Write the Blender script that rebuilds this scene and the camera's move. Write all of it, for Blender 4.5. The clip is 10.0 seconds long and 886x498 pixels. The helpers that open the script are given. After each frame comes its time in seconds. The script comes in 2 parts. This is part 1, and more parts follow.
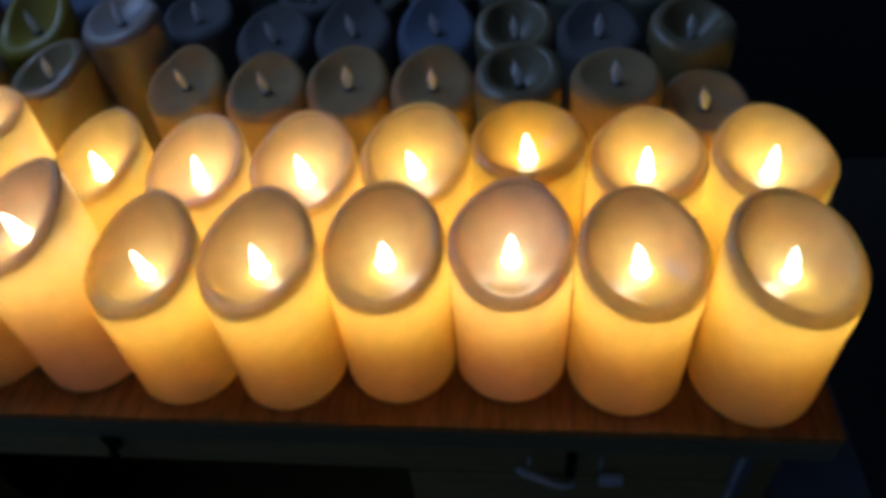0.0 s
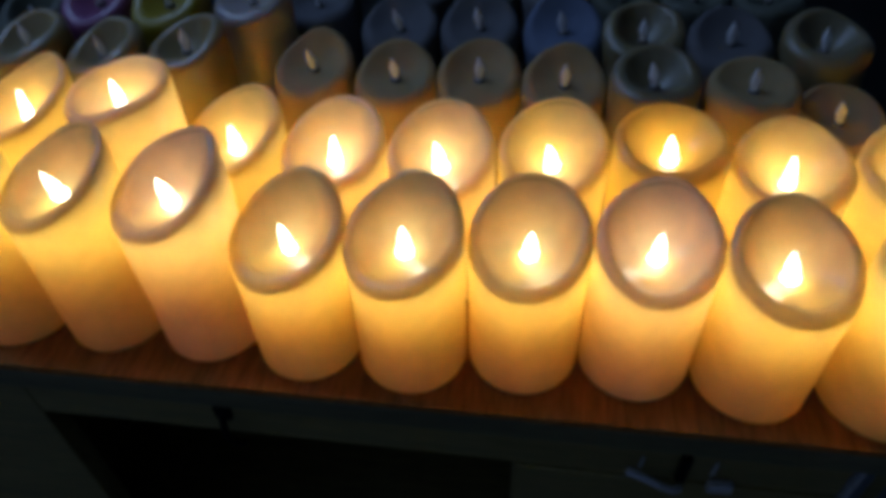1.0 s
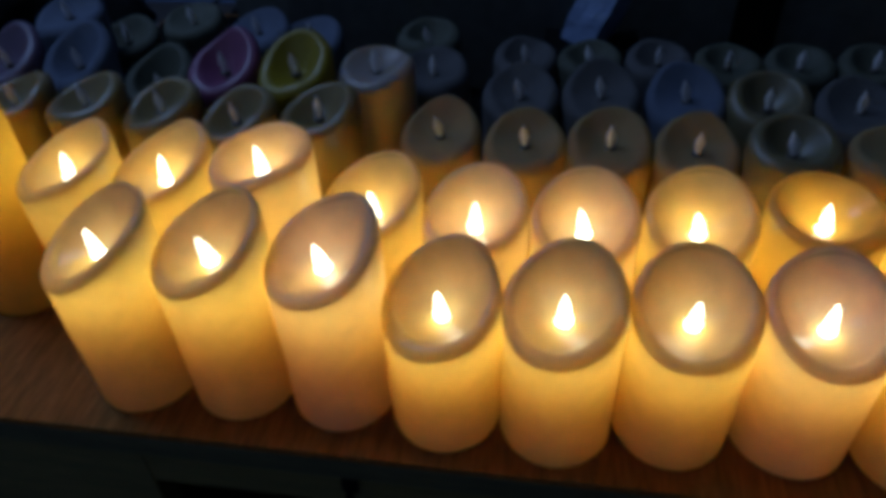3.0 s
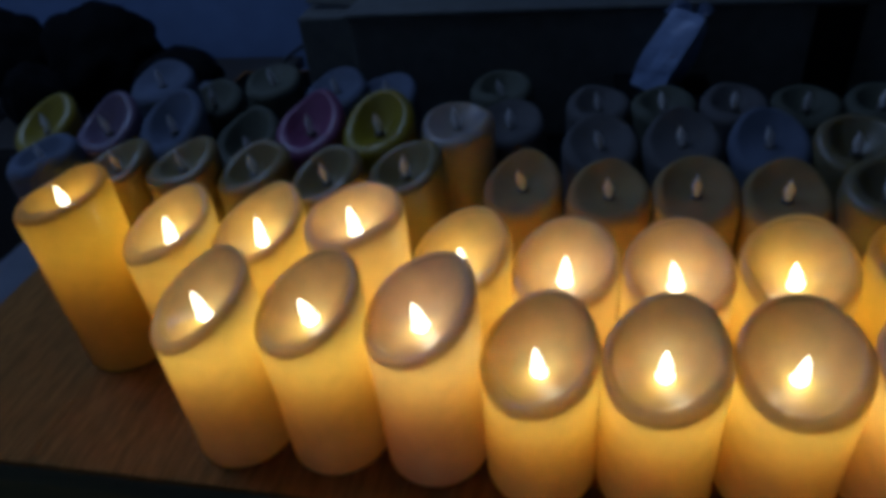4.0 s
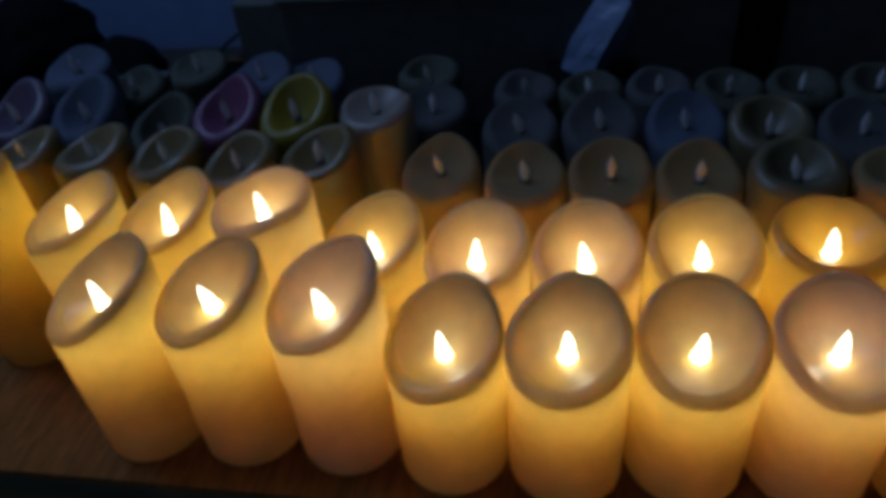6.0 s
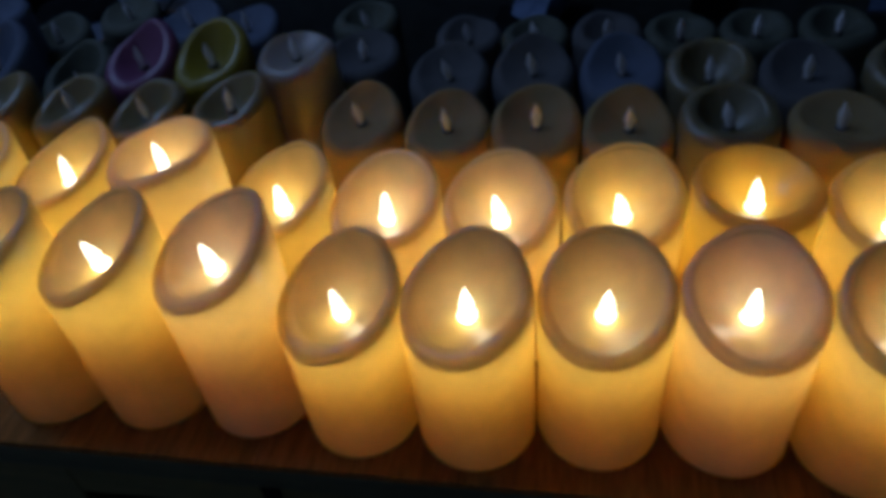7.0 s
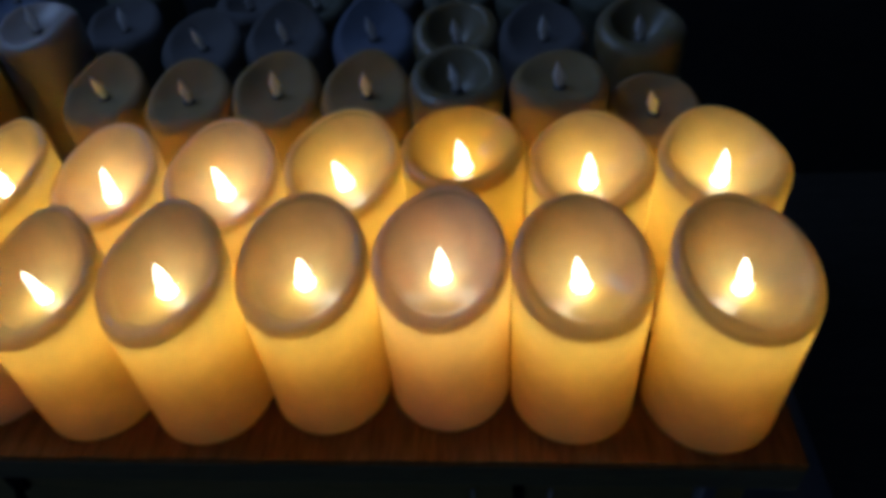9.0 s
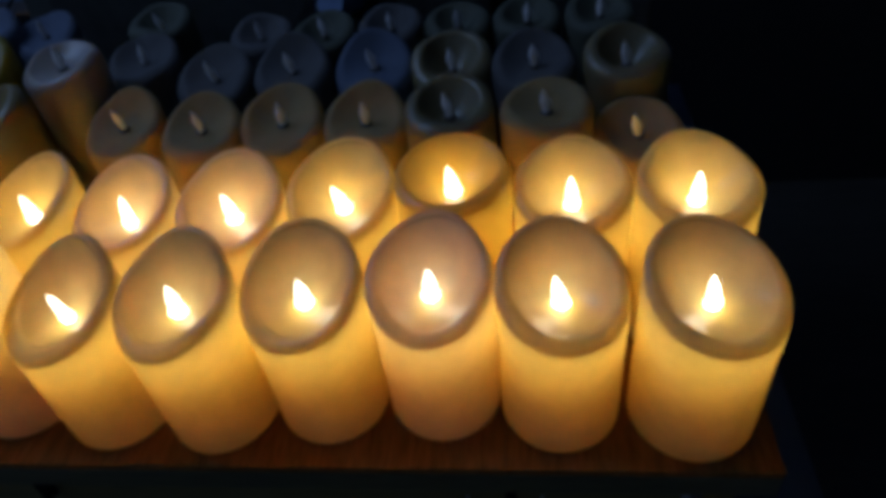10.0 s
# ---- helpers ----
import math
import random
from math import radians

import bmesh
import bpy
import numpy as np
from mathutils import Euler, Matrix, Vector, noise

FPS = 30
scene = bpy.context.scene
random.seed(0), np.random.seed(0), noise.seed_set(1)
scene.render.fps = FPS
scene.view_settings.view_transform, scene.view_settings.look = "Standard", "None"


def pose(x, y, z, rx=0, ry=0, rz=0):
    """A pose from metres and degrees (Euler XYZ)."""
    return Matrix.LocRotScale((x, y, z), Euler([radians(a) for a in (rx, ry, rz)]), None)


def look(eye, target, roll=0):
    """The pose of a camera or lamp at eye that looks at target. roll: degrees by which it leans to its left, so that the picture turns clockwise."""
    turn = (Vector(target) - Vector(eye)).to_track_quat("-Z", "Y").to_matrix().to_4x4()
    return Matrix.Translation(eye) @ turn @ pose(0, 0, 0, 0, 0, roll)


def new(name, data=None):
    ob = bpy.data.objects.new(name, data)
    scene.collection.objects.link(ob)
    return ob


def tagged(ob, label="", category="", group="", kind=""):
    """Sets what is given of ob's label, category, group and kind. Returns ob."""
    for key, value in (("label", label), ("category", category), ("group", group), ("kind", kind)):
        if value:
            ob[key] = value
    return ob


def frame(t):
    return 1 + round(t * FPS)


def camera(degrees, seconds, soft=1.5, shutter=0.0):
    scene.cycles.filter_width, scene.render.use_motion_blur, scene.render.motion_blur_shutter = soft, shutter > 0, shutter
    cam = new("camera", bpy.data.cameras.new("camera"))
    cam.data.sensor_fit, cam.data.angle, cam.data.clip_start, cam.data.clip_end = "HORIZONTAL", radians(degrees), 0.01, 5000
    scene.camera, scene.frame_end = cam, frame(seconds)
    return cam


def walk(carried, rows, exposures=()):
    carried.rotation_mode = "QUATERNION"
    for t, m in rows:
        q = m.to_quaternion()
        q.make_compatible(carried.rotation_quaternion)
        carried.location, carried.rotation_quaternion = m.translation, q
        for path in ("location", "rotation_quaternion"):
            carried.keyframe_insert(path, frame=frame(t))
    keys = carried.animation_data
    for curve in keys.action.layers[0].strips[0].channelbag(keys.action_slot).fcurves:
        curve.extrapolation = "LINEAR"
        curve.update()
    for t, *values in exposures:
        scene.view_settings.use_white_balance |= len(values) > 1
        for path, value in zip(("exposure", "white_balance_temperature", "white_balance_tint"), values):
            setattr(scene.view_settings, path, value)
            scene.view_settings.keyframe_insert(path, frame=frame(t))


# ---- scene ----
cam = camera(64.9, 10.0, soft=5.5)
METRES, EYE, TURN = 0.55, 1.15, 8.4
ROWS = [
    (0.0, 0.0, 0.0, 0.0, -4.01, -44.82, 4.05),
    (0.5, -0.0796, -0.0069, 0.0079, -3.93, -43.91, 2.73),
    (1.0, -0.1517, -0.0093, -0.001, -0.64, -44.26, 1.83),
    (1.5, -0.169, -0.0142, -0.0142, -0.54, -43.98, 2.21),
    (2.0, -0.2005, -0.007, -0.0141, -1.76, -42.21, 2.28),
    (2.5, -0.2526, -0.0001, -0.0148, -0.89, -41.84, 1.36),
    (3.0, -0.3158, 0.006, 0.0028, 0.4, -39.26, 2.18),
    (3.2, -0.3195, 0.0062, 0.0046, 1.35, -38.37, 3.05),
    (4.5, -0.3911, 0.0118, 0.0481, 2.88, -35.84, 5.89),
    (5.0, -0.3611, 0.0158, 0.0359, 1.29, -36.2, 5.39),
    (6.5, -0.2433, 0.0246, -0.0084, 0.26, -38.11, 4.9),
    (7.0, -0.1801, 0.0487, -0.0353, 0.54, -40.14, 5.17),
    (7.5, -0.1484, 0.0641, -0.0675, -0.77, -40.87, 6.07),
    (8.0, -0.0917, 0.0764, -0.0878, -2.86, -41.27, 4.7),
    (8.5, -0.0222, 0.0628, -0.0793, -3.76, -42.58, 4.59),
    (9.0, 0.0595, 0.0369, -0.0533, -5.52, -43.17, 3.71),
    (9.5, 0.0969, 0.0274, -0.0304, -5.37, -43.85, 3.21),
    (10.0, 0.1022, 0.0069, -0.0149, -4.29, -42.36, 5.8),
]
walk(cam, [(t, pose(0, 0, EYE, 0, 0, TURN) @ pose(METRES * x, METRES * y, METRES * z, 90 + pitch, roll, yaw)) for t, x, y, z, yaw, pitch, roll in ROWS],
     exposures=[(0, 0.2), (1.0, 0.15), (1.5, -0.15), (2.5, -0.25), (4.5, -0.65), (6.5, -0.73), (7.0, -0.55), (7.5, -0.6), (8.0, -0.65), (9.0, -0.3), (10.0, -0.4)])

# ---- light ----
world = bpy.data.worlds.new("evening_sky")
scene.world = world
world.use_nodes = True
sky = world.node_tree.nodes.new("ShaderNodeTexSky")
sky.sky_type, sky.sun_disc = "NISHITA", False
sky.sun_elevation, sky.sun_rotation = radians(2), radians(250)
world.node_tree.nodes["Background"].inputs["Strength"].default_value = 0.05
world.node_tree.links.new(sky.outputs["Color"], world.node_tree.nodes["Background"].inputs["Color"])

WINDOW_POWER = 14.5
LED_POWER = 0.102
FLAME_GLOW = 11
LED_COLOUR = (1.0, 0.965, 0.53)

lamp = bpy.data.lights.new("window_daylight", "AREA")
lamp.shape, lamp.size, lamp.size_y = "RECTANGLE", 0.7, 0.7
lamp.energy, lamp.color = WINDOW_POWER, (0.31, 0.51, 1.0)
day = new("window_daylight", lamp)
day.matrix_world = look((-1.35, 0.70, 2.60), (-1.35, 0.7001, 0.0))


# ---- materials ----
def material(name, colour, rough=0.5, dark=0.75, scale=30.0, stretch=(1, 1, 1), bump=0.1, fine=4.0, metal=0.0, spec=0.5):
    m = bpy.data.materials.new(name)
    m.use_nodes = True
    n, l = m.node_tree.nodes, m.node_tree.links
    p = n["Principled BSDF"]
    p.inputs["Roughness"].default_value, p.inputs["Metallic"].default_value = rough, metal
    p.inputs["Specular IOR Level"].default_value = spec
    c, mp = n.new("ShaderNodeTexCoord"), n.new("ShaderNodeMapping")
    mp.inputs["Scale"].default_value = stretch
    l.new(c.outputs["Object"], mp.inputs["Vector"])
    big, small = n.new("ShaderNodeTexNoise"), n.new("ShaderNodeTexNoise")
    for t, s in ((big, scale), (small, scale * fine)):
        t.inputs["Scale"].default_value, t.inputs["Detail"].default_value = s, 5
        l.new(mp.outputs["Vector"], t.inputs["Vector"])
    add = n.new("ShaderNodeMath")
    add.operation, add.use_clamp = "MULTIPLY_ADD", True
    add.inputs[1].default_value = 0.5
    half = n.new("ShaderNodeMath")
    half.operation = "MULTIPLY"
    half.inputs[1].default_value = 0.5
    l.new(small.outputs["Fac"], add.inputs[0])
    l.new(big.outputs["Fac"], half.inputs[0])
    l.new(half.outputs[0], add.inputs[2])
    ramp = n.new("ShaderNodeValToRGB")
    ramp.color_ramp.elements[0].position, ramp.color_ramp.elements[1].position = 0.35, 0.65
    ramp.color_ramp.elements[0].color = (*[v * dark for v in colour], 1)
    ramp.color_ramp.elements[1].color = (*colour, 1)
    l.new(add.outputs[0], ramp.inputs["Fac"])
    l.new(ramp.outputs["Color"], p.inputs["Base Color"])
    b = n.new("ShaderNodeBump")
    b.inputs["Strength"].default_value, b.inputs["Distance"].default_value = bump, 0.001
    l.new(add.outputs[0], b.inputs["Height"])
    l.new(b.outputs["Normal"], p.inputs["Normal"])
    return m


def wax(name, colour, through_light=0.55, gloss=0.15, coat_rough=0.3, deep=0.0):
    """Hollow wax shell: part of the light goes through."""
    m = material(name, colour, rough=0.42 if gloss > 0.1 else 0.7, dark=0.86, scale=30, bump=0.22, fine=3.0, spec=0.5 if gloss > 0.1 else 0.25)
    m.node_tree.nodes["Principled BSDF"].inputs["Coat Weight"].default_value = gloss
    m.node_tree.nodes["Principled BSDF"].inputs["Coat Roughness"].default_value = coat_rough
    m.node_tree.nodes["Principled BSDF"].inputs["Subsurface Weight"].default_value = deep
    m.node_tree.nodes["Principled BSDF"].inputs["Subsurface Radius"].default_value = (1.0, 0.6, 0.25)
    m.node_tree.nodes["Principled BSDF"].inputs["Subsurface Scale"].default_value = 0.014
    n, l = m.node_tree.nodes, m.node_tree.links
    p, out = n["Principled BSDF"], n["Material Output"]
    t, mix = n.new("ShaderNodeBsdfTranslucent"), n.new("ShaderNodeMixShader")
    ramp = next(x for x in n if x.bl_idname == "ShaderNodeValToRGB")
    tint = n.new("ShaderNodeMixRGB")
    tint.blend_type = "MULTIPLY"
    tint.inputs[0].default_value = 1.0
    tint.inputs[2].default_value = (1.0, 0.83, 0.54, 1)
    l.new(ramp.outputs["Color"], tint.inputs[1])
    l.new(tint.outputs[0], t.inputs["Color"])
    mix.inputs["Fac"].default_value = through_light
    l.new(p.outputs[0], mix.inputs[1])
    l.new(t.outputs[0], mix.inputs[2])
    l.new(mix.outputs[0], out.inputs["Surface"])
    return m


IVORY = wax("ivory_wax", (0.84, 0.755, 0.38), gloss=0.8, coat_rough=0.16)
BLUSH = wax("blush_wax", (0.86, 0.77, 0.54), gloss=0.9, coat_rough=0.06)
HONEY = wax("honey_wax", (0.72, 0.56, 0.15), gloss=0.9, coat_rough=0.06)
# unlit waxes: base colours darkened to carry the shade over the back rows
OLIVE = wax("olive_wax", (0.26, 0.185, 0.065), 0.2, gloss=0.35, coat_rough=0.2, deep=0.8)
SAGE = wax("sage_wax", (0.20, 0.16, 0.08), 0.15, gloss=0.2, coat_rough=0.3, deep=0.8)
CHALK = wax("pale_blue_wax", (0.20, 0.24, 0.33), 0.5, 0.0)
YELLOW = wax("yellow_wax", (0.33, 0.25, 0.013), 0.3, 0.25, 0.25)
ROSE = wax("rose_wax", (0.26, 0.08, 0.165), 0.3, 0.25, 0.25)
MAUVE = wax("mauve_wax", (0.175, 0.12, 0.18), 0.3, 0.25, 0.25)
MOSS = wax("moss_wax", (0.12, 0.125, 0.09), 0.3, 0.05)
DIM_IVORY = wax("dim_ivory_wax", (0.37, 0.255, 0.115), 0.25, 0.0, deep=0.5)
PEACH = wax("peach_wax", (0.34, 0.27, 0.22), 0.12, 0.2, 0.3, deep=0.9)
SHADED_IVORY = wax("shaded_ivory_wax", (0.165, 0.158, 0.155), 0.42, 0.0)
GLOW_BAFFLE = wax("baffle_wax", (0.95, 0.89, 0.50), 0.80, 0.0)
GLOW_LINER = wax("liner_wax", (0.95, 0.74, 0.45), 0.82, 0.0)
# liner turns clear towards the top, painting a brighter glow below the rim
_n, _l = GLOW_LINER.node_tree.nodes, GLOW_LINER.node_tree.links
_clear, _fade_mix, _co, _xyz, _fade = (_n.new(k) for k in ("ShaderNodeBsdfTransparent", "ShaderNodeMixShader", "ShaderNodeTexCoord", "ShaderNodeSeparateXYZ", "ShaderNodeMapRange"))
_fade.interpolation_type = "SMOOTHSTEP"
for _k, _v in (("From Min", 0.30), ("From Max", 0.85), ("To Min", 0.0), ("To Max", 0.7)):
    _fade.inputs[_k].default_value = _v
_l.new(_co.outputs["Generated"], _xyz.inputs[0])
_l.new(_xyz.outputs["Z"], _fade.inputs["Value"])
_l.new(_fade.outputs["Result"], _fade_mix.inputs["Fac"])
_l.new(_n["Material Output"].inputs["Surface"].links[0].from_socket, _fade_mix.inputs[1])
_l.new(_clear.outputs[0], _fade_mix.inputs[2])
_l.new(_fade_mix.outputs[0], _n["Material Output"].inputs["Surface"])
FLAME_OFF = material("flame_plastic", (0.85, 0.82, 0.80), rough=0.35, dark=0.92)
SOCKET = material("socket_plastic", (0.10, 0.085, 0.07), rough=0.6)
TABLE_WOOD = material("table_wood", (0.32, 0.135, 0.034), rough=0.7, dark=0.50, scale=14, stretch=(9, 0.8, 9), bump=0.25, spec=0.06)
CABINET_WOOD = material("cabinet_wood", (0.20, 0.155, 0.05), rough=0.5, dark=0.6, scale=12, stretch=(0.8, 9, 9), bump=0.2)
DARK_WOOD = material("dark_wood", (0.045, 0.036, 0.028), rough=0.6, dark=0.6, scale=12, stretch=(0.8, 9, 9), bump=0.2)
EDGE_WOOD = material("edge_wood", (0.13, 0.11, 0.05), rough=0.45, dark=0.6, scale=16, stretch=(0.8, 9, 9), bump=0.2)
STEEL = material("worn_steel", (0.60, 0.62, 0.66), rough=0.3, dark=0.7, scale=60, metal=0.4)
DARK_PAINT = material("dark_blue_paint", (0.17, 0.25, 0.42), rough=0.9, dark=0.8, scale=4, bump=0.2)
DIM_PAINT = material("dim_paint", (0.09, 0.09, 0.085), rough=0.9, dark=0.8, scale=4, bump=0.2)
PLASTER = material("wall_plaster", (0.76, 0.75, 0.72), rough=0.9, dark=0.85, scale=5, bump=0.2)
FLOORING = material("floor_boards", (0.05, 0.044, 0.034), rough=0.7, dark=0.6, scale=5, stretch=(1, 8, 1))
PALE_EDGE = material("pale_edge", (0.34, 0.36, 0.40), rough=0.5, dark=0.7, scale=40)
CARD = material("dark_card", (0.10, 0.102, 0.09), rough=0.75, dark=0.7, scale=14, bump=0.2)
SHADE_BLACK = material("shade_black", (0.018, 0.018, 0.018), rough=0.7, dark=0.6, scale=12, stretch=(1, 1, 6))
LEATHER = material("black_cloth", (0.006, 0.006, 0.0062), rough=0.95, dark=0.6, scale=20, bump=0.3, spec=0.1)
PLASTIC = material("bag_plastic", (0.20, 0.27, 0.42), rough=0.4, dark=0.8, scale=25, bump=0.3)
GREY_PAINT = material("grey_paint", (0.09, 0.10, 0.12), rough=0.5, dark=0.8, scale=12)
RUBBER = material("cable_rubber", (0.02, 0.02, 0.022), rough=0.5)

FLAME_LIT = bpy.data.materials.new("flame_lit")
FLAME_LIT.use_nodes = True
_p = FLAME_LIT.node_tree.nodes["Principled BSDF"]
_p.inputs["Base Color"].default_value = (0.9, 0.8, 0.6, 1)
_p.inputs["Emission Color"].default_value = (1.0, 0.95, 0.70, 1)
_p.inputs["Emission Strength"].default_value = FLAME_GLOW


# ---- mesh helpers ----
def mesh(name, bm, mat, smooth=False):
    bmesh.ops.recalc_face_normals(bm, faces=bm.faces)
    me = bpy.data.meshes.new(name)
    bm.to_mesh(me)
    bm.free()
    me.materials.append(mat)
    if smooth:
        me.polygons.foreach_set("use_smooth", [True] * len(me.polygons))
    return me


def part(name, bm, mat, parent=None, label="", smooth=False):
    ob = new(name, mesh(name, bm, mat, smooth))
    if parent:
        ob.parent = parent
    if label:
        tagged(ob, label)
    return ob


def box(x0, x1, y0, y1, z0, z1, bevel=0.0015, seg=2):
    bm = bmesh.new()
    bmesh.ops.create_cube(bm, size=1, matrix=Matrix.Translation(((x0 + x1) / 2, (y0 + y1) / 2, (z0 + z1) / 2)) @ Matrix.Diagonal((x1 - x0, y1 - y0, z1 - z0, 1)))
    if bevel:
        bmesh.ops.bevel(bm, geom=bm.edges[:], offset=bevel, segments=seg, affect="EDGES", profile=0.6)
    return bm


def tube(points, radius, sides=8, bm=None):
    """A round rod along the points."""
    bm = bm or bmesh.new()
    pts, rings = [Vector(p) for p in points], []
    for i, p in enumerate(pts):
        d = (pts[min(i + 1, len(pts) - 1)] - pts[max(i - 1, 0)]).normalized()
        q = d.to_track_quat("Z", "Y")
        rings.append([bm.verts.new(p + q @ Vector((radius * math.cos(a), radius * math.sin(a), 0))) for a in (2 * math.pi * k / sides for k in range(sides))])
    for a, b in zip(rings, rings[1:]):
        for k in range(sides):
            bm.faces.new((a[k], a[(k + 1) % sides], b[(k + 1) % sides], b[k]))
    bm.faces.new(rings[0])
    bm.faces.new(rings[-1])
    return bm


# ---- the room ----
TOP = 0.746
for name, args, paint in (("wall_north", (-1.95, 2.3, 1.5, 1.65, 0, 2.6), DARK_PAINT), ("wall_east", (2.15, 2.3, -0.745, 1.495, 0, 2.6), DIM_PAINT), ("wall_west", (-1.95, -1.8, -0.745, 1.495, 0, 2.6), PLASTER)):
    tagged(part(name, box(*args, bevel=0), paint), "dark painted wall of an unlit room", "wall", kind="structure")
# black strip added where the lower wall is lost in shade
tagged(part("shade_strip", box(-1.79, 2.14, 1.478, 1.498, 0, 0.52, bevel=0.003), SHADE_BLACK), "black strip standing in for shade on the lower wall", "panelling", kind="structure")
tagged(part("wall_south", box(-1.95, 2.3, -0.9, -0.75, 0, 2.6, bevel=0), PLASTER), "plain plaster wall of an unlit room", "wall", kind="structure")
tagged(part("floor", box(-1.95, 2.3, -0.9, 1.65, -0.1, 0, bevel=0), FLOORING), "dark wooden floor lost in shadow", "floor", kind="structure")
# ceiling with a roof window
SX0, SX1, SY0, SY1 = -1.75, -0.95, 0.3, 1.1
roof = bmesh.new()
for x0, x1, y0, y1 in ((-1.95, SX0, -0.9, 1.65), (SX1, 2.3, -0.9, 1.65), (SX0, SX1, -0.9, SY0), (SX0, SX1, SY1, 1.65)):
    bmesh.ops.create_cube(roof, size=1, matrix=Matrix.Translation(((x0 + x1) / 2, (y0 + y1) / 2, 2.66)) @ Matrix.Diagonal((x1 - x0, y1 - y0, 0.11, 1)))
tagged(part("ceiling", roof, PLASTER), "plain ceiling of the dark room", "ceiling", kind="structure")
window = new("window_1")
tagged(window, "painted frame of a roof window", "window", kind="structure")
for x0, x1, y0, y1 in ((SX0 + 0.002, SX0 + 0.045, SY0 + 0.002, SY1 - 0.002), (SX1 - 0.045, SX1 - 0.002, SY0 + 0.002, SY1 - 0.002), (SX0 + 0.047, SX1 - 0.047, SY0 + 0.002, SY0 + 0.045), (SX0 + 0.047, SX1 - 0.047, SY1 - 0.045, SY1 - 0.002)):
    part("window_frame", box(x0, x1, y0, y1, 2.62, 2.70, bevel=0.004), GREY_PAINT, window)

# ---- the cabinet under the candles ----
X0, X1, Y0, Y1 = -0.797, 0.2045, 0.239, 1.02
cabinet = new("cabinet")
cabinet.location = (-0.3, 0.6, 0)
tagged(cabinet, "low brown wooden cabinet with a worn reddish top", "cabinet")


def cab(name, bm, mat, label="", parent=None):
    ob = part(name, bm, mat, parent or cabinet, label)
    if parent is None:
        ob.location = -cabinet.location
    return ob


top_board = cab("tabletop", box(X0, X1, Y0, Y1, TOP - 0.028, TOP - 0.006), EDGE_WOOD, "dark front edge below reddish boards")
BOARDS = 6
w = (X1 - X0) / BOARDS
for i in range(BOARDS):
    ob = part("board", box(X0 + i * w + 0.0002, X0 + (i + 1) * w - 0.0002, Y0, Y1, TOP - 0.0058, TOP, bevel=0.0004, seg=1), TABLE_WOOD, top_board)
cab("rail", box(-0.468, 0.1525, Y0 + 0.013, Y0 + 0.033, 0.663, TOP - 0.029), CABINET_WOOD)
cab("stile", box(0.1575, 0.1655, Y0 + 0.011, Y0 + 0.031, 0.06, TOP - 0.029), GREY_PAINT)
cab("edge_strip", box(0.1535, 0.1568, Y0 + 0.0085, Y0 + 0.031, 0.06, TOP - 0.029, bevel=0.0008), PALE_EDGE, "pale worn edge strip")
cab("top_rail", box(0.1663, X1 - 0.006, Y0 + 0.013, Y0 + 0.031, TOP - 0.037, TOP - 0.029), GREY_PAINT)
cab("side_panel", box(X0 + 0.01, -0.469, Y0 + 0.013, Y0 + 0.033, 0.06, TOP - 0.029), CABINET_WOOD)
cab("front_panel", box(-0.08, 0.1525, Y0 + 0.011, Y0 + 0.031, 0.06, 0.662), CABINET_WOOD)
cab("inner_panel", box(-0.08, -0.06, Y0 + 0.04, Y1 - 0.03, 0.06, TOP - 0.029), CABINET_WOOD)
cab("back_panel", box(X0 + 0.01, X1 - 0.006, Y1 - 0.03, Y1 - 0.015, 0.06, TOP - 0.029), CABINET_WOOD)
cab("end_panel", box(X1 - 0.028, X1 - 0.006, Y0 + 0.034, Y1 - 0.031, 0.06, TOP - 0.029), CABINET_WOOD)
cab("end_panel", box(X0 + 0.01, X0 + 0.03, Y0 + 0.034, Y1 - 0.031, 0.06, TOP - 0.029), CABINET_WOOD)
cab("base_panel", box(X0 + 0.01, X1 - 0.006, Y0 + 0.034, Y1 - 0.031, 0.0, 0.059), CABINET_WOOD)
# worn steel catch and a hook on the rail
latch = cab("latch", tube([(0.002, 0.247, 0.677), (0.008, 0.243, 0.679), (0.018, 0.242, 0.674), (0.028, 0.242, 0.667), (0.036, 0.243, 0.662), (0.042, 0.246, 0.660)], 0.0028), STEEL, "bent steel catch handle")
cab("pin", tube([(0.010, 0.247, 0.684), (0.010, 0.2455, 0.699)], 0.0012), STEEL)
cab("pin", tube([(0.060, 0.247, 0.682), (0.060, 0.2455, 0.701)], 0.0012), STEEL)
cab("keeper", box(0.060, 0.077, 0.2425, 0.249, 0.664, 0.674), STEEL)
cab("clasp", box(0.036, 0.043, 0.243, 0.249, 0.672, 0.705), LEATHER, "dark clasp plate")
hook = cab("hook", tube([(-0.300, 0.247, 0.700), (-0.300, 0.241, 0.690), (-0.299, 0.239, 0.676), (-0.294, 0.240, 0.666), (-0.290, 0.244, 0.662)], 0.003), LEATHER, "small dark metal hook")
cab("hook_plate", box(-0.306, -0.294, 0.244, 0.249, 0.692, 0.708), LEATHER)

low = new("low_table")
tagged(low, "grey-blue painted low table beside the cabinet", "table")
part("tabletop", box(0.204, 0.282, 0.10, 0.95, 0.575, 0.60, bevel=0.003), GREY_PAINT, low)
for yy in (0.13, 0.88):
    part("leg", box(0.215, 0.255, yy, yy + 0.04, 0.0, 0.574, bevel=0.003), GREY_PAINT, low)
ledge = new("side_shelf")
tagged(ledge, "grey-blue painted shelf against the cabinet end", "shelf")
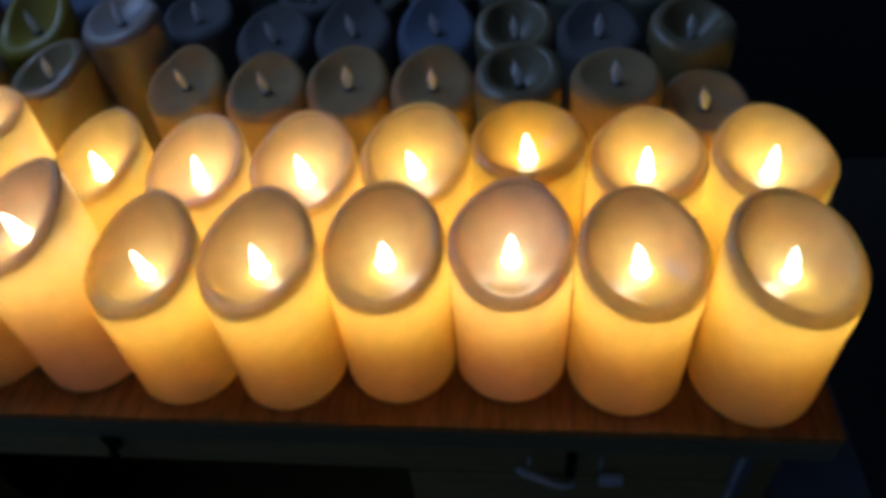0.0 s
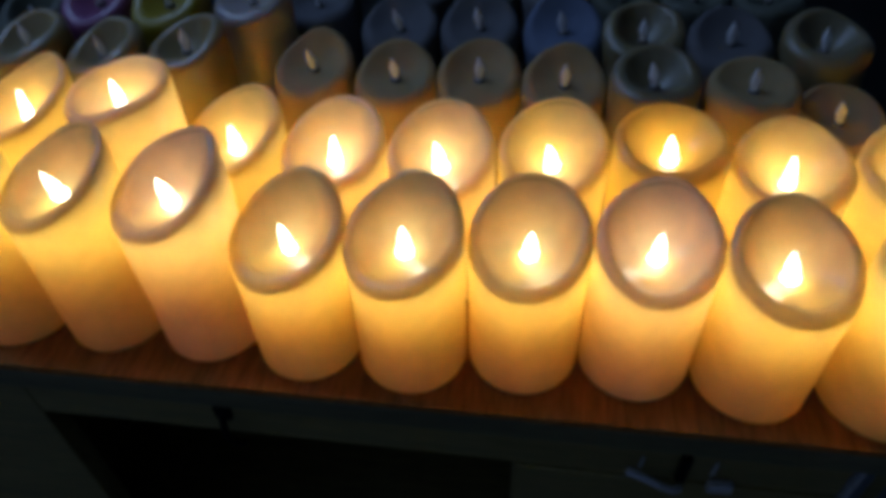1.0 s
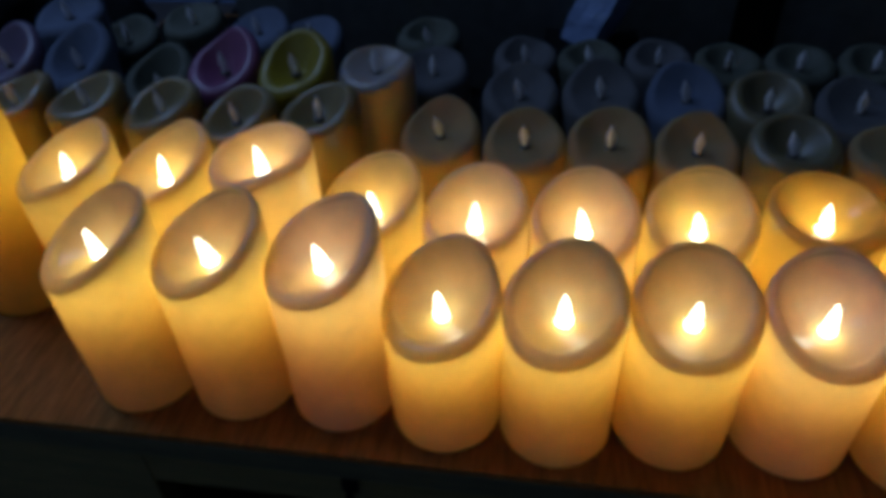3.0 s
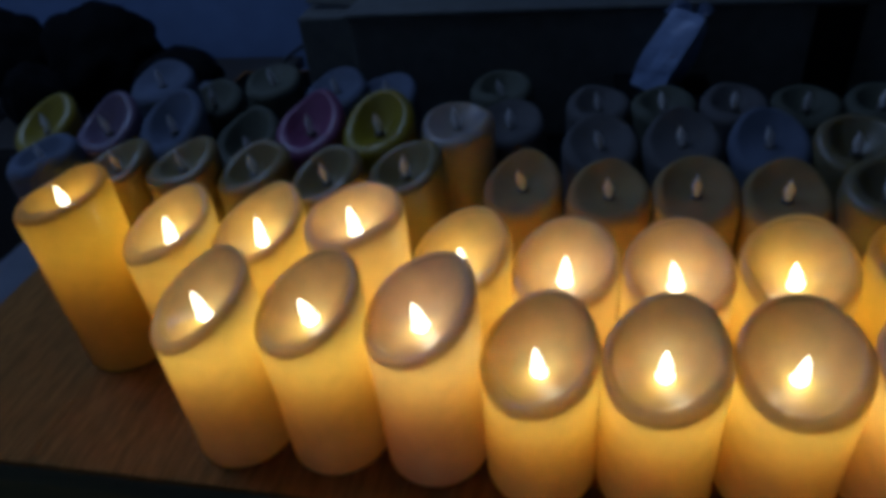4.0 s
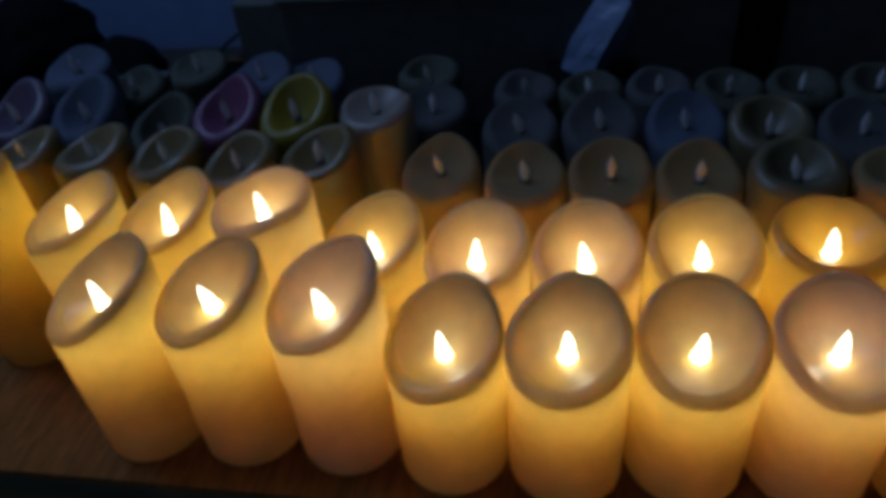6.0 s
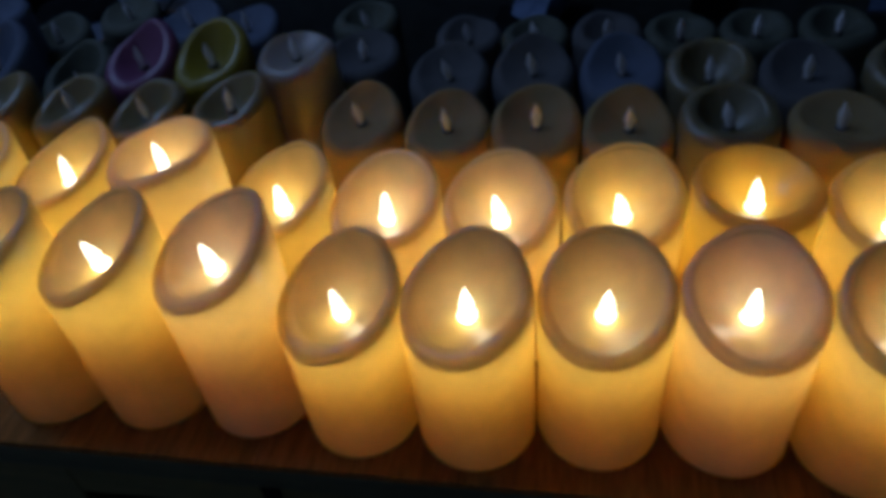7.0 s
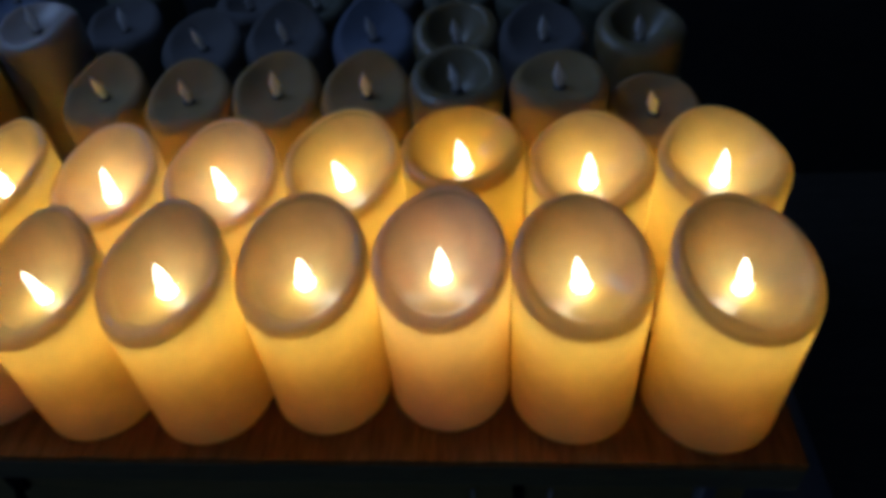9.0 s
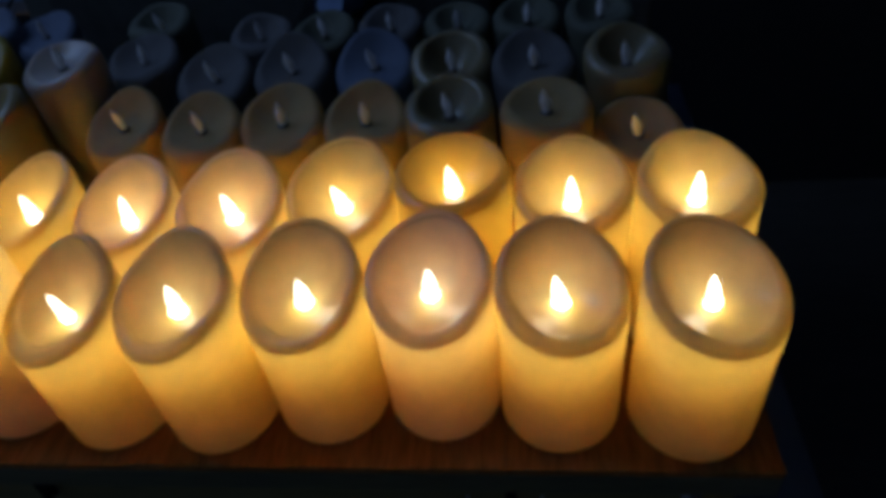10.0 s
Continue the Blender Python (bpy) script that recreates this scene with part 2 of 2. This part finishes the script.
part("shelf_board", box(-0.866, -0.797, 0.15, 1.0, 0.715, 0.738, bevel=0.003), GREY_PAINT, ledge)
for yy in (0.2, 0.9):
    part("leg", box(-0.855, -0.815, yy, yy + 0.04, 0.0, 0.714, bevel=0.003), GREY_PAINT, ledge)


# ---- candles ----
def candle_body(r, height, right, back, depth, seed, lip=0.0050, swell=0.0022, bowl=2.4, turn=0.8):
    """Hollow candle: wavy melted rim, bowl with a flat middle. Heights from the base."""
    rnd = random.Random(seed)
    p2, p3, p5 = (rnd.uniform(0, 6.28) for _ in range(3))
    a2, a3, a5 = rnd.uniform(0.0006, 0.0018), rnd.uniform(0.0003, 0.0011), rnd.uniform(0.0002, 0.0005)
    peak, high = (0.0065 if depth > 0.0205 else 0.005) * min(1.0, back / 0.010), math.pi / 2 - right * 40 + rnd.uniform(-0.25, 0.25)
    N, bm = 56, bmesh.new()
    floor_z = height - depth

    def rim(a):
        return height + right * math.cos(a) + back * math.sin(a) + a2 * math.sin(2 * a + p2) + a3 * math.sin(3 * a + p3) + a5 * math.sin(5 * a + p5) + peak * (max(0.0, math.cos(a - high)) ** 3 - 0.25)

    rings = []

    def ring(fn):
        rings.append([bm.verts.new(fn(2 * math.pi * k / N)) for k in range(N)])

    def at(rho, z):
        return lambda a: (rho * math.cos(a), rho * math.sin(a), z(a))

    ring(at(r - 0.0025, lambda a: 0.0))
    ring(at(r - 0.0007, lambda a: 0.0007))
    ring(at(r, lambda a: 0.0025))
    def edge(a):
        return lip - swell * math.sin(a) * (1 - 0.3 * math.cos(a + p2))

    for f in (0.12, 0.25, 0.38, 0.5, 0.62, 0.74, 0.85, 0.93):
        wob = 0.00022 * math.sin(f * 9 + p3) + 0.0006 * max(0.0, f - 0.7)
        ring(lambda a, f=f, wob=wob: ((r + wob) * math.cos(a), (r + wob) * math.sin(a), 0.0025 + f * (rim(a) - edge(a) - 0.0025)))
    for k in range(9):
        b = turn * math.pi * k / 8
        ring(lambda a, b=b: ((r + 0.0002 - edge(a) * (1 - math.cos(b))) * math.cos(a), (r + 0.0002 - edge(a) * (1 - math.cos(b))) * math.sin(a), rim(a) - edge(a) + edge(a) * math.sin(b)))
    over, drop = 1 - math.cos(turn * math.pi), 1 - math.sin(turn * math.pi)
    for f in (0.96, 0.92, 0.87, 0.81, 0.74, 0.66, 0.57, 0.47, 0.36, 0.25, 0.14):
        ring(lambda a, f=f: ((r - over * edge(a)) * f * math.cos(a), (r - over * edge(a)) * f * math.sin(a), floor_z + (rim(a) - drop * edge(a) - floor_z) * f ** bowl))
    for a, b in zip(rings, rings[1:]):
        for k in range(N):
            bm.faces.new((a[k], a[(k + 1) % N], b[(k + 1) % N], b[k]))
    bm.faces.new(rings[0])
    bm.faces.new(rings[-1])
    # unseen wax layer added under rim and bowl to hold back bulb light
    core, rows_ = bmesh.new(), []
    rows_.append([core.verts.new(((r - 0.0006) * math.cos(a), (r - 0.0006) * math.sin(a), rim(a) - edge(a))) for a in (2 * math.pi * k / N for k in range(N))])
    for g in (0.80, 0.66, 0.52, 0.38, 0.25, 0.12):
        row = []
        for k in range(N):
            a = 2 * math.pi * k / N
            rho = (r - over * edge(a)) * g
            row.append(core.verts.new((rho * math.cos(a), rho * math.sin(a), floor_z + (rim(a) - drop * edge(a) - floor_z) * g ** bowl - 0.0009)))
        rows_.append(row)
    for a, b in zip(rows_, rows_[1:]):
        for k in range(N):
            core.faces.new((a[k], a[(k + 1) % N], b[(k + 1) % N], b[k]))
    core.faces.new(rows_[-1])
    # unseen liner added inside the wax wall, amber to colour the glow
    inner, rows_ = bmesh.new(), []
    for f in (0.0, 0.15, 0.3, 0.45, 0.6, 0.75, 0.88, 1.0):
        rows_.append([inner.verts.new(((r - 0.0045) * math.cos(a), (r - 0.0045) * math.sin(a), 0.003 + f * (rim(a) - edge(a) - 0.0022))) for a in (2 * math.pi * k / N for k in range(N))])
    for a, b in zip(rows_, rows_[1:]):
        for k in range(N):
            inner.faces.new((a[k], a[(k + 1) % N], b[(k + 1) % N], b[k]))
    return bm, core, inner


def flame_mesh(tall=0.0220, cup=0.0046, wide=0.0028, thick=0.0019):
    """A slim leaf-shaped plastic flame, slightly bent, rising from a round cup."""
    bm, N, rings = bmesh.new(), 14, []
    prof = ((0.0, cup * 0.72, cup * 0.66), (0.06, cup * 0.95, cup * 0.7), (0.13, cup, cup * 0.7), (0.19, cup * 0.86, cup * 0.6), (0.24, wide * 0.82, thick * 1.2), (0.29, wide * 0.80, thick * 1.1), (0.38, wide * 1.0, thick * 1.1), (0.48, wide, thick), (0.60, wide * 0.84, thick * 0.9), (0.72, wide * 0.60, thick * 0.75), (0.84, wide * 0.34, thick * 0.55), (0.93, wide * 0.15, thick * 0.35), (0.99, wide * 0.04, thick * 0.12))
    for f, a_, b_ in prof:
        rings.append([bm.verts.new((a_ * math.cos(a) - 0.0016 * f * f, b_ * math.sin(a), tall * f)) for a in (2 * math.pi * k / N for k in range(N))])
    for a, b in zip(rings, rings[1:]):
        for k in range(N):
            bm.faces.new((a[k], a[(k + 1) % N], b[(k + 1) % N], b[k]))
    bm.faces.new(rings[0])
    bm.faces.new(rings[-1])
    return bm


FLAME_ON_MESH = mesh("flame", flame_mesh(0.0225, 0.0054, 0.0036, 0.0024), FLAME_LIT, True)
FLAME_OFF_MESH = mesh("flame", flame_mesh(0.0185, 0.0028, 0.0038, 0.0020), FLAME_OFF, True)
_s = bmesh.new()
bmesh.ops.create_cone(_s, cap_ends=True, segments=20, radius1=0.0046, radius2=0.0040, depth=0.0024)
SOCKET_MESH = mesh("socket", _s, SOCKET, True)
LED = bpy.data.lights.new("led", "POINT")
LED.energy, LED.color, LED.shadow_soft_size = LED_POWER, LED_COLOUR, 0.003
COUNT = [0]



def led_candle(x, y, r, height, right=0.0, back=0.010, depth=0.021, lit=False, mat=None, label="", sway=None, bulb_back=0.0):
    """One flameless candle; height is its mean rim above the table."""
    COUNT[0] += 1
    i = COUNT[0]
    rnd = random.Random(100 + i)
    c = new("led_candle")
    c.location = (x, y, TOP)
    shell, core, inner = candle_body(r, height, right, back, depth, i, *((0.0046, 0.0022, 2.2, 0.92) if lit else (0.0072, 0.0026, 2.0, 0.5) if depth < 0.012 else (0.0076, 0.0016, 1.8, 0.62)))
    part("body", shell, mat or IVORY, c, smooth=True)
    if lit:
        part("glow_baffle", core, GLOW_BAFFLE, c, "unseen wax layer that dims the rim and bowl", smooth=True)
        part("glow_liner", inner, GLOW_LINER, c, "unseen amber liner that tints the glow of the wax wall", smooth=True)
    else:
        core.free()
        inner.free()
    fl = new("flame", FLAME_ON_MESH if lit else FLAME_OFF_MESH)
    fl.parent = c
    lean = rnd.uniform(-9, 5) if sway is None else sway
    fl.matrix_basis = pose(0, 0, height - depth + (0.0060 if depth > 0.0125 and not lit else 0.0012), rnd.uniform(-8, 8), lean, rnd.uniform(-30, 30) if lit else rnd.uniform(-14, 14))
    tagged(fl, "glowing flame-shaped light tip" if lit else "pale unlit plastic flame tip")
    if not lit:
        so = new("socket", SOCKET_MESH)
        so.parent, so.location = c, (0, 0, height - depth + (0.0052 if depth > 0.0125 else 0.0006))
    else:
        bulb = new("led", LED)
        bulb.parent, bulb.location = c, (0, bulb_back, height - depth - 0.0045 - 0.8 * bulb_back)
    tagged(c, label or ("lit ivory flameless pillar candle with a melted rim" if lit else "unlit flameless candle with a soft rim, wax darkened for shade"), "candle", "flameless candles on the cabinet")
    return c


TALL = "tall lit ivory flameless pillar candle with a slanting rim"
# front row, from the right end of the cabinet
R = 0.0380
led_candle(0.156, 0.284, 0.0395, 0.119, -0.006, 0.011, lit=True)
led_candle(0.0735, 0.288, R, 0.117, -0.003, 0.013, lit=True)
led_candle(-0.003, 0.296, R, 0.117, 0.000, 0.013, lit=True, mat=BLUSH)
led_candle(-0.080, 0.293, R, 0.116, 0.003, 0.014, lit=True)
led_candle(-0.157, 0.285, R, 0.118, 0.004, 0.014, lit=True)
led_candle(-0.233, 0.287, R, 0.113, 0.006, 0.014, lit=True)
led_candle(-0.309, 0.295, R, 0.138, 0.010, 0.012, lit=True, mat=BLUSH, label=TALL)
led_candle(-0.385, 0.295, R, 0.138, 0.010, 0.010, lit=True, label=TALL)
led_candle(-0.462, 0.292, R, 0.138, 0.012, 0.010, lit=True, label=TALL)
# second row
P = 0.0376
led_candle(0.160, 0.3615, P, 0.1300, -0.001, 0.0065, lit=True, bulb_back=0.012)
led_candle(0.084, 0.3640, P, 0.1275, 0.001, 0.007, lit=True, bulb_back=0.012)
led_candle(0.008, 0.371, P, 0.135, 0.000, 0.003, 0.020, lit=True, bulb_back=0.012, mat=HONEY, label="lit honey-coloured candle with a level bowl-shaped rim")
led_candle(-0.068, 0.374, P, 0.123, 0.001, 0.012, lit=True, bulb_back=0.012)
led_candle(-0.145, 0.368, P, 0.121, 0.001, 0.012, lit=True, bulb_back=0.012, mat=BLUSH)
led_candle(-0.2215, 0.367, P, 0.122, 0.005, 0.010, lit=True, bulb_back=0.012, mat=BLUSH)
led_candle(-0.297, 0.374, P, 0.123, 0.007, 0.010, lit=True, bulb_back=0.012)
led_candle(-0.3745, 0.374, P, 0.153, 0.004, 0.003, 0.020, lit=True, bulb_back=0.012, mat=BLUSH, label="tall lit blush candle with an even, thin rim")
led_candle(-0.4535, 0.374, P, 0.142, 0.008, 0.009, lit=True, bulb_back=0.012, label=TALL)
led_candle(-0.5287, 0.370, P, 0.143, 0.008, 0.008, lit=True, bulb_back=0.012, label=TALL)
led_candle(-0.616, 0.374, P, 0.166, 0.006, 0.002, 0.020, lit=True, bulb_back=0.012, mat=HONEY, label="tallest lit honey candle at the end of its row")
# third row, unlit
Q = 0.0325
led_candle(0.135, 0.4395, Q, 0.116, 0.0, 0.006, 0.008, mat=DIM_IVORY)
led_candle(0.0705, 0.441, Q, 0.138, 0.0, 0.003, 0.008, mat=DIM_IVORY)
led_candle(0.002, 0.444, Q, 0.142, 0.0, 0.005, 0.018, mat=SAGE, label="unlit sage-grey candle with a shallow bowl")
led_candle(-0.0625, 0.452, Q, 0.129, 0.0, 0.009, 0.008, mat=DIM_IVORY)
led_candle(-0.127, 0.454, Q, 0.130, 0.0, 0.010, 0.008, mat=DIM_IVORY)
led_candle(-0.192, 0.453, Q, 0.128, 0.001, 0.008, 0.008, mat=DIM_IVORY)
led_candle(-0.2605, 0.464, Q, 0.127, 0.002, 0.010, 0.008, mat=DIM_IVORY)
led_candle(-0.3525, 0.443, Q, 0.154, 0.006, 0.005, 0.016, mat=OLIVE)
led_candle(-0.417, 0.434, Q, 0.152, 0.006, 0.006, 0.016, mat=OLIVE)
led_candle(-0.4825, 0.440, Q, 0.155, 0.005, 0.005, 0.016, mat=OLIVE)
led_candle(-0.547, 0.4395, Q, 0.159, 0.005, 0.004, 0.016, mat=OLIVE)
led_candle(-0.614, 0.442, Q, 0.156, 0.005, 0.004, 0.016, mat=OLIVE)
led_candle(-0.689, 0.444, Q, 0.162, 0.004, 0.002, 0.016, mat=CHALK, label="unlit pale blue-white candle with a smooth rim")
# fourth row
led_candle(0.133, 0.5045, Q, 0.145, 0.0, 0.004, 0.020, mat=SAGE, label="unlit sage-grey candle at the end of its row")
led_candle(0.0635, 0.506, Q, 0.140, 0.0, 0.007, 0.008, mat=SHADED_IVORY, label="unlit ivory candle with a soft domed top, darkened for shade")
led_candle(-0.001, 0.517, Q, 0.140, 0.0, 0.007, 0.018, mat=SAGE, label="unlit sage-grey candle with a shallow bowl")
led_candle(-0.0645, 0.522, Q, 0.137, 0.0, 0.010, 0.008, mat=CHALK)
led_candle(-0.133, 0.521, Q, 0.138, 0.0, 0.010, 0.008, mat=SHADED_IVORY, label="unlit ivory candle with a soft domed top, darkened for shade")
led_candle(-0.200, 0.520, Q, 0.135, 0.0, 0.009, 0.008, mat=SHADED_IVORY, label="unlit ivory candle with a soft domed top, darkened for shade")
led_candle(-0.283, 0.566, Q, 0.132, 0.0, 0.006, 0.008, mat=SHADED_IVORY, label="unlit ivory candle with a soft domed top, darkened for shade")
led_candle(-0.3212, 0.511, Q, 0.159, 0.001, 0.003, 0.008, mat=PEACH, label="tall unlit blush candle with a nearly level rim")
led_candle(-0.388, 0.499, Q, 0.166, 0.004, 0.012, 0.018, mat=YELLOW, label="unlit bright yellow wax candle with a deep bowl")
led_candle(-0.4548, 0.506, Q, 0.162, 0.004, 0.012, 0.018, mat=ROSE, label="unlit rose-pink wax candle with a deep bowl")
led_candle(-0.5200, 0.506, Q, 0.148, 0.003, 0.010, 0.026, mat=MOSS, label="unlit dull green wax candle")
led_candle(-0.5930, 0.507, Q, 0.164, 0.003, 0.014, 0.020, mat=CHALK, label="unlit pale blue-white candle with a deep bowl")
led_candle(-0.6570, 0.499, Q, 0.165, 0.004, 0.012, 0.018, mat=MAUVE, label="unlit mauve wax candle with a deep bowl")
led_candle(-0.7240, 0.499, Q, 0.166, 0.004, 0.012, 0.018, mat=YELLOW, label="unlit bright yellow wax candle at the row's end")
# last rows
for x, h, m in ((-0.203, 0.110, SHADED_IVORY), (-0.139, 0.109, MOSS), (-0.072, 0.111, SHADED_IVORY), (-0.006, 0.109, MOSS), (0.060, 0.110, MOSS), (0.128, 0.111, MOSS)):
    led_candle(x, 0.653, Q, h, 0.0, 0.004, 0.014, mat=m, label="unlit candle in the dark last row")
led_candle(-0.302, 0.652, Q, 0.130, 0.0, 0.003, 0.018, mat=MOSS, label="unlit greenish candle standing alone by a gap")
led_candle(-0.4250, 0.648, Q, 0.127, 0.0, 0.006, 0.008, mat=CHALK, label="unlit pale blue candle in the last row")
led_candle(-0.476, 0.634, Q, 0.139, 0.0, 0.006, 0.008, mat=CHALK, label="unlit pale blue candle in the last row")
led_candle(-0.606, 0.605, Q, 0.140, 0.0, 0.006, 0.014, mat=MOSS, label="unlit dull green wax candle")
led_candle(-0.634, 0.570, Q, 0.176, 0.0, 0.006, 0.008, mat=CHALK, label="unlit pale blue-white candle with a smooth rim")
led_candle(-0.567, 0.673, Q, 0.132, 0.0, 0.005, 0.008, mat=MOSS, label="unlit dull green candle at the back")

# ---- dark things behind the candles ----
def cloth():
    """Thin black sheet with a wavy hem, standing in for shade between candles."""
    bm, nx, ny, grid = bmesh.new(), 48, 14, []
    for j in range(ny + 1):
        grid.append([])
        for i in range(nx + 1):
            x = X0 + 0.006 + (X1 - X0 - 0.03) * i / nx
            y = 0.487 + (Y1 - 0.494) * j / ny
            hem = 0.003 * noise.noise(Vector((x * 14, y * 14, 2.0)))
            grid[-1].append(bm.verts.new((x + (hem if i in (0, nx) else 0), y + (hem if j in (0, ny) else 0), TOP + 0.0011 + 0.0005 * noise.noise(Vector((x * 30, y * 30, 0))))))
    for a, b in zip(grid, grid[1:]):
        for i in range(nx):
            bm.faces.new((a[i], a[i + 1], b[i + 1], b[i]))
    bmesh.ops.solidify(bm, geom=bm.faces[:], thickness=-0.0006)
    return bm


# black sheet added where the table top lies in shade
tagged(part("cloth", cloth(), LEATHER, smooth=True), "black sheet standing in for shade under the unlit back rows", "cloth")
carton = new("carton")
tagged(carton, "large dark cardboard box with a taped lid", "box")
part("box_body", box(-0.508, 0.20, 0.785, 1.015, TOP + 0.0005, 0.905, bevel=0.004), CARD, carton)
part("lid_flap", box(-0.511, 0.203, 0.781, 0.899, 0.906, 0.912, bevel=0.002), CARD, carton)
part("lid_flap", box(-0.511, 0.203, 0.901, 1.019, 0.906, 0.912, bevel=0.002), CARD, carton)
part("tape", box(0.02, 0.068, 0.7795, 0.7805, 0.80, 0.904, bevel=0), LEATHER, carton)

small_box = new("open_box")
tagged(small_box, "smaller dark box with a raised flap", "box")
part("box_body", box(-0.628, -0.515, 0.905, 1.012, TOP + 0.0005, 0.870, bevel=0.004), CARD, small_box)
flap = part("flap", box(-0.056, 0.056, -0.003, 0.003, 0.0, 0.05, bevel=0.002), CARD, small_box)
flap.matrix_basis = pose(-0.571, 0.945, 0.872, -28, 6, 0)


def lump(size, seed, folds=0.2):
    """A soft sagging bundle, flat underneath."""
    bm = bmesh.new()
    bmesh.ops.create_icosphere(bm, subdivisions=4, radius=1.0)
    shift = Vector((seed * 3.1, seed * 1.7, seed))
    for v in bm.verts:
        d = 1 + folds * noise.fractal(v.co * 1.6 + shift, 1.0, 2.0, 4)
        v.co = Vector((v.co.x * size[0] * d, v.co.y * size[1] * d, max(v.co.z, -0.55) * size[2] * d))
    low_z = min(v.co.z for v in bm.verts)
    for v in bm.verts:
        v.co.z -= low_z
    return bm


chest = new("low_chest")
tagged(chest, "dark low wooden chest in the corner", "chest")
part("chest_body", box(-1.76, -0.90, 1.02, 1.46, 0.0, 0.575, bevel=0.006), DARK_WOOD, chest)
part("lid", box(-1.77, -0.89, 1.01, 1.47, 0.576, 0.60, bevel=0.005), DARK_WOOD, chest)
for x, y, size, seed, label in ((-1.26, 1.27, (0.11, 0.11, 0.12), 3, "black soft cloth bag heaped on the chest"), (-1.47, 1.26, (0.075, 0.08, 0.12), 5, "dark soft bag on the chest"), (-1.33, 1.12, (0.07, 0.05, 0.08), 8, "dark grey crumpled cloth beside a bag"), (-1.08, 1.25, (0.09, 0.09, 0.06), 11, "small black cloth bag on the chest")):
    b = part("soft_bag", lump(size, seed), LEATHER, smooth=True)
    b.location = (x, y, 0.6005)
    tagged(b, label, "bag")
pale = new("small_box")
tagged(pale, "small pale box on the chest", "box")
part("box_body", box(-1.522, -1.465, 1.10, 1.15, 0.6005, 0.66, bevel=0.002), GREY_PAINT, pale)
part("lid", box(-1.524, -1.463, 1.098, 1.152, 0.661, 0.672, bevel=0.002), GREY_PAINT, pale)

cable = part("cable", tube([(-0.735, 0.95, TOP + 0.0032), (-0.70, 0.95, 0.775), (-0.675, 0.955, 0.797), (-0.650, 0.955, 0.812), (-0.627, 0.955, 0.816), (-0.621, 0.952, 0.80), (-0.625, 0.95, 0.775), (-0.632, 0.948, TOP + 0.0032), (-0.60, 0.93, TOP + 0.0032)], 0.003), RUBBER, smooth=True)
tagged(cable, "black cable looping up behind the candles", "cable")


# ---- pale packet on a narrow dark box before the carton ----
stand = new("narrow_box")
tagged(stand, "narrow black cardboard box before the larger carton", "box")
part("box_body", box(-0.185, -0.085, 0.712, 0.776, TOP + 0.0005, 0.826, bevel=0.003), LEATHER, stand)
part("lid", box(-0.187, -0.083, 0.710, 0.778, 0.827, 0.833, bevel=0.002), LEATHER, stand)


def packet(w=0.040, d=0.034, h=0.086):
    """Crumpled bag body with creased corners, pinched flat at the top."""
    bm, rings, n = bmesh.new(), [], 6
    steps = 12
    for i in range(steps + 1):
        f = i / steps
        pinch = 1 - 0.9 * (max(0.0, f - 0.35) / 0.65) ** 1.4
        flare = 1.0 + 0.10 * math.sin(math.pi * f) - 0.10 * max(0.0, f - 0.8)
        ring = []
        for side in range(4):
            for k in range(n):
                u = k / n - 0.5
                x, y = ((u, -0.5), (0.5, u), (-u, 0.5), (-0.5, -u))[side]
                gusset = 0.28 * (1 - pinch) * (1 - 4 * u * u) * (1 if side in (1, 3) else 0)
                x = x * (1 - gusset) * w * flare
                y = y * d * pinch
                q = Vector((x * 60 + 3, y * 60, f * 5))
                x += 0.0026 * noise.noise(q)
                y += 0.0034 * noise.noise(q + Vector((7, 2, 5)))
                ring.append(bm.verts.new((x + 0.020 * f, y + 0.012 * f, h * f)))
        rings.append(ring)
    m = 4 * n
    for a, b in zip(rings, rings[1:]):
        for k in range(m):
            bm.faces.new((a[k], a[(k + 1) % m], b[(k + 1) % m], b[k]))
    bm.faces.new(rings[0])
    bm.faces.new(rings[-1])
    return bm


def ear(dx, dz, wid):
    """A torn, folded handle of the packet."""
    bm, rows_ = bmesh.new(), []
    for i in range(7):
        f = i / 6
        cx, cz = dx * f, dz * f - 0.01 * f * f
        h = wid * (0.5 + 0.7 * math.sin(math.pi * min(1, f * 0.9 + 0.1)))
        rows_.append([bm.verts.new((cx, j * 0.002 + 0.003 * math.sin(5 * f + j), cz + h * (j / 3 - 0.5))) for j in range(4)])
    for a, b in zip(rows_, rows_[1:]):
        for j in range(3):
            bm.faces.new((a[j], a[j + 1], b[j + 1], b[j]))
    bmesh.ops.solidify(bm, geom=bm.faces[:], thickness=0.0012)
    return bm


bag = new("plastic_packet")
bag.location = (-0.143, 0.744, 0.8335)
bag.rotation_euler = (0, radians(6), radians(-42))
tagged(bag, "crumpled pale plastic packet leaning on a dark box", "packet")
part("packet_body", packet(), PLASTIC, bag)
for dx, dz, wid, px in ((-0.026, 0.006, 0.014, 0.016), (0.016, 0.014, 0.016, 0.024)):
    e = part("handle", ear(dx, dz, wid), PLASTIC, bag)
    e.location = (px, 0.012, 0.086)
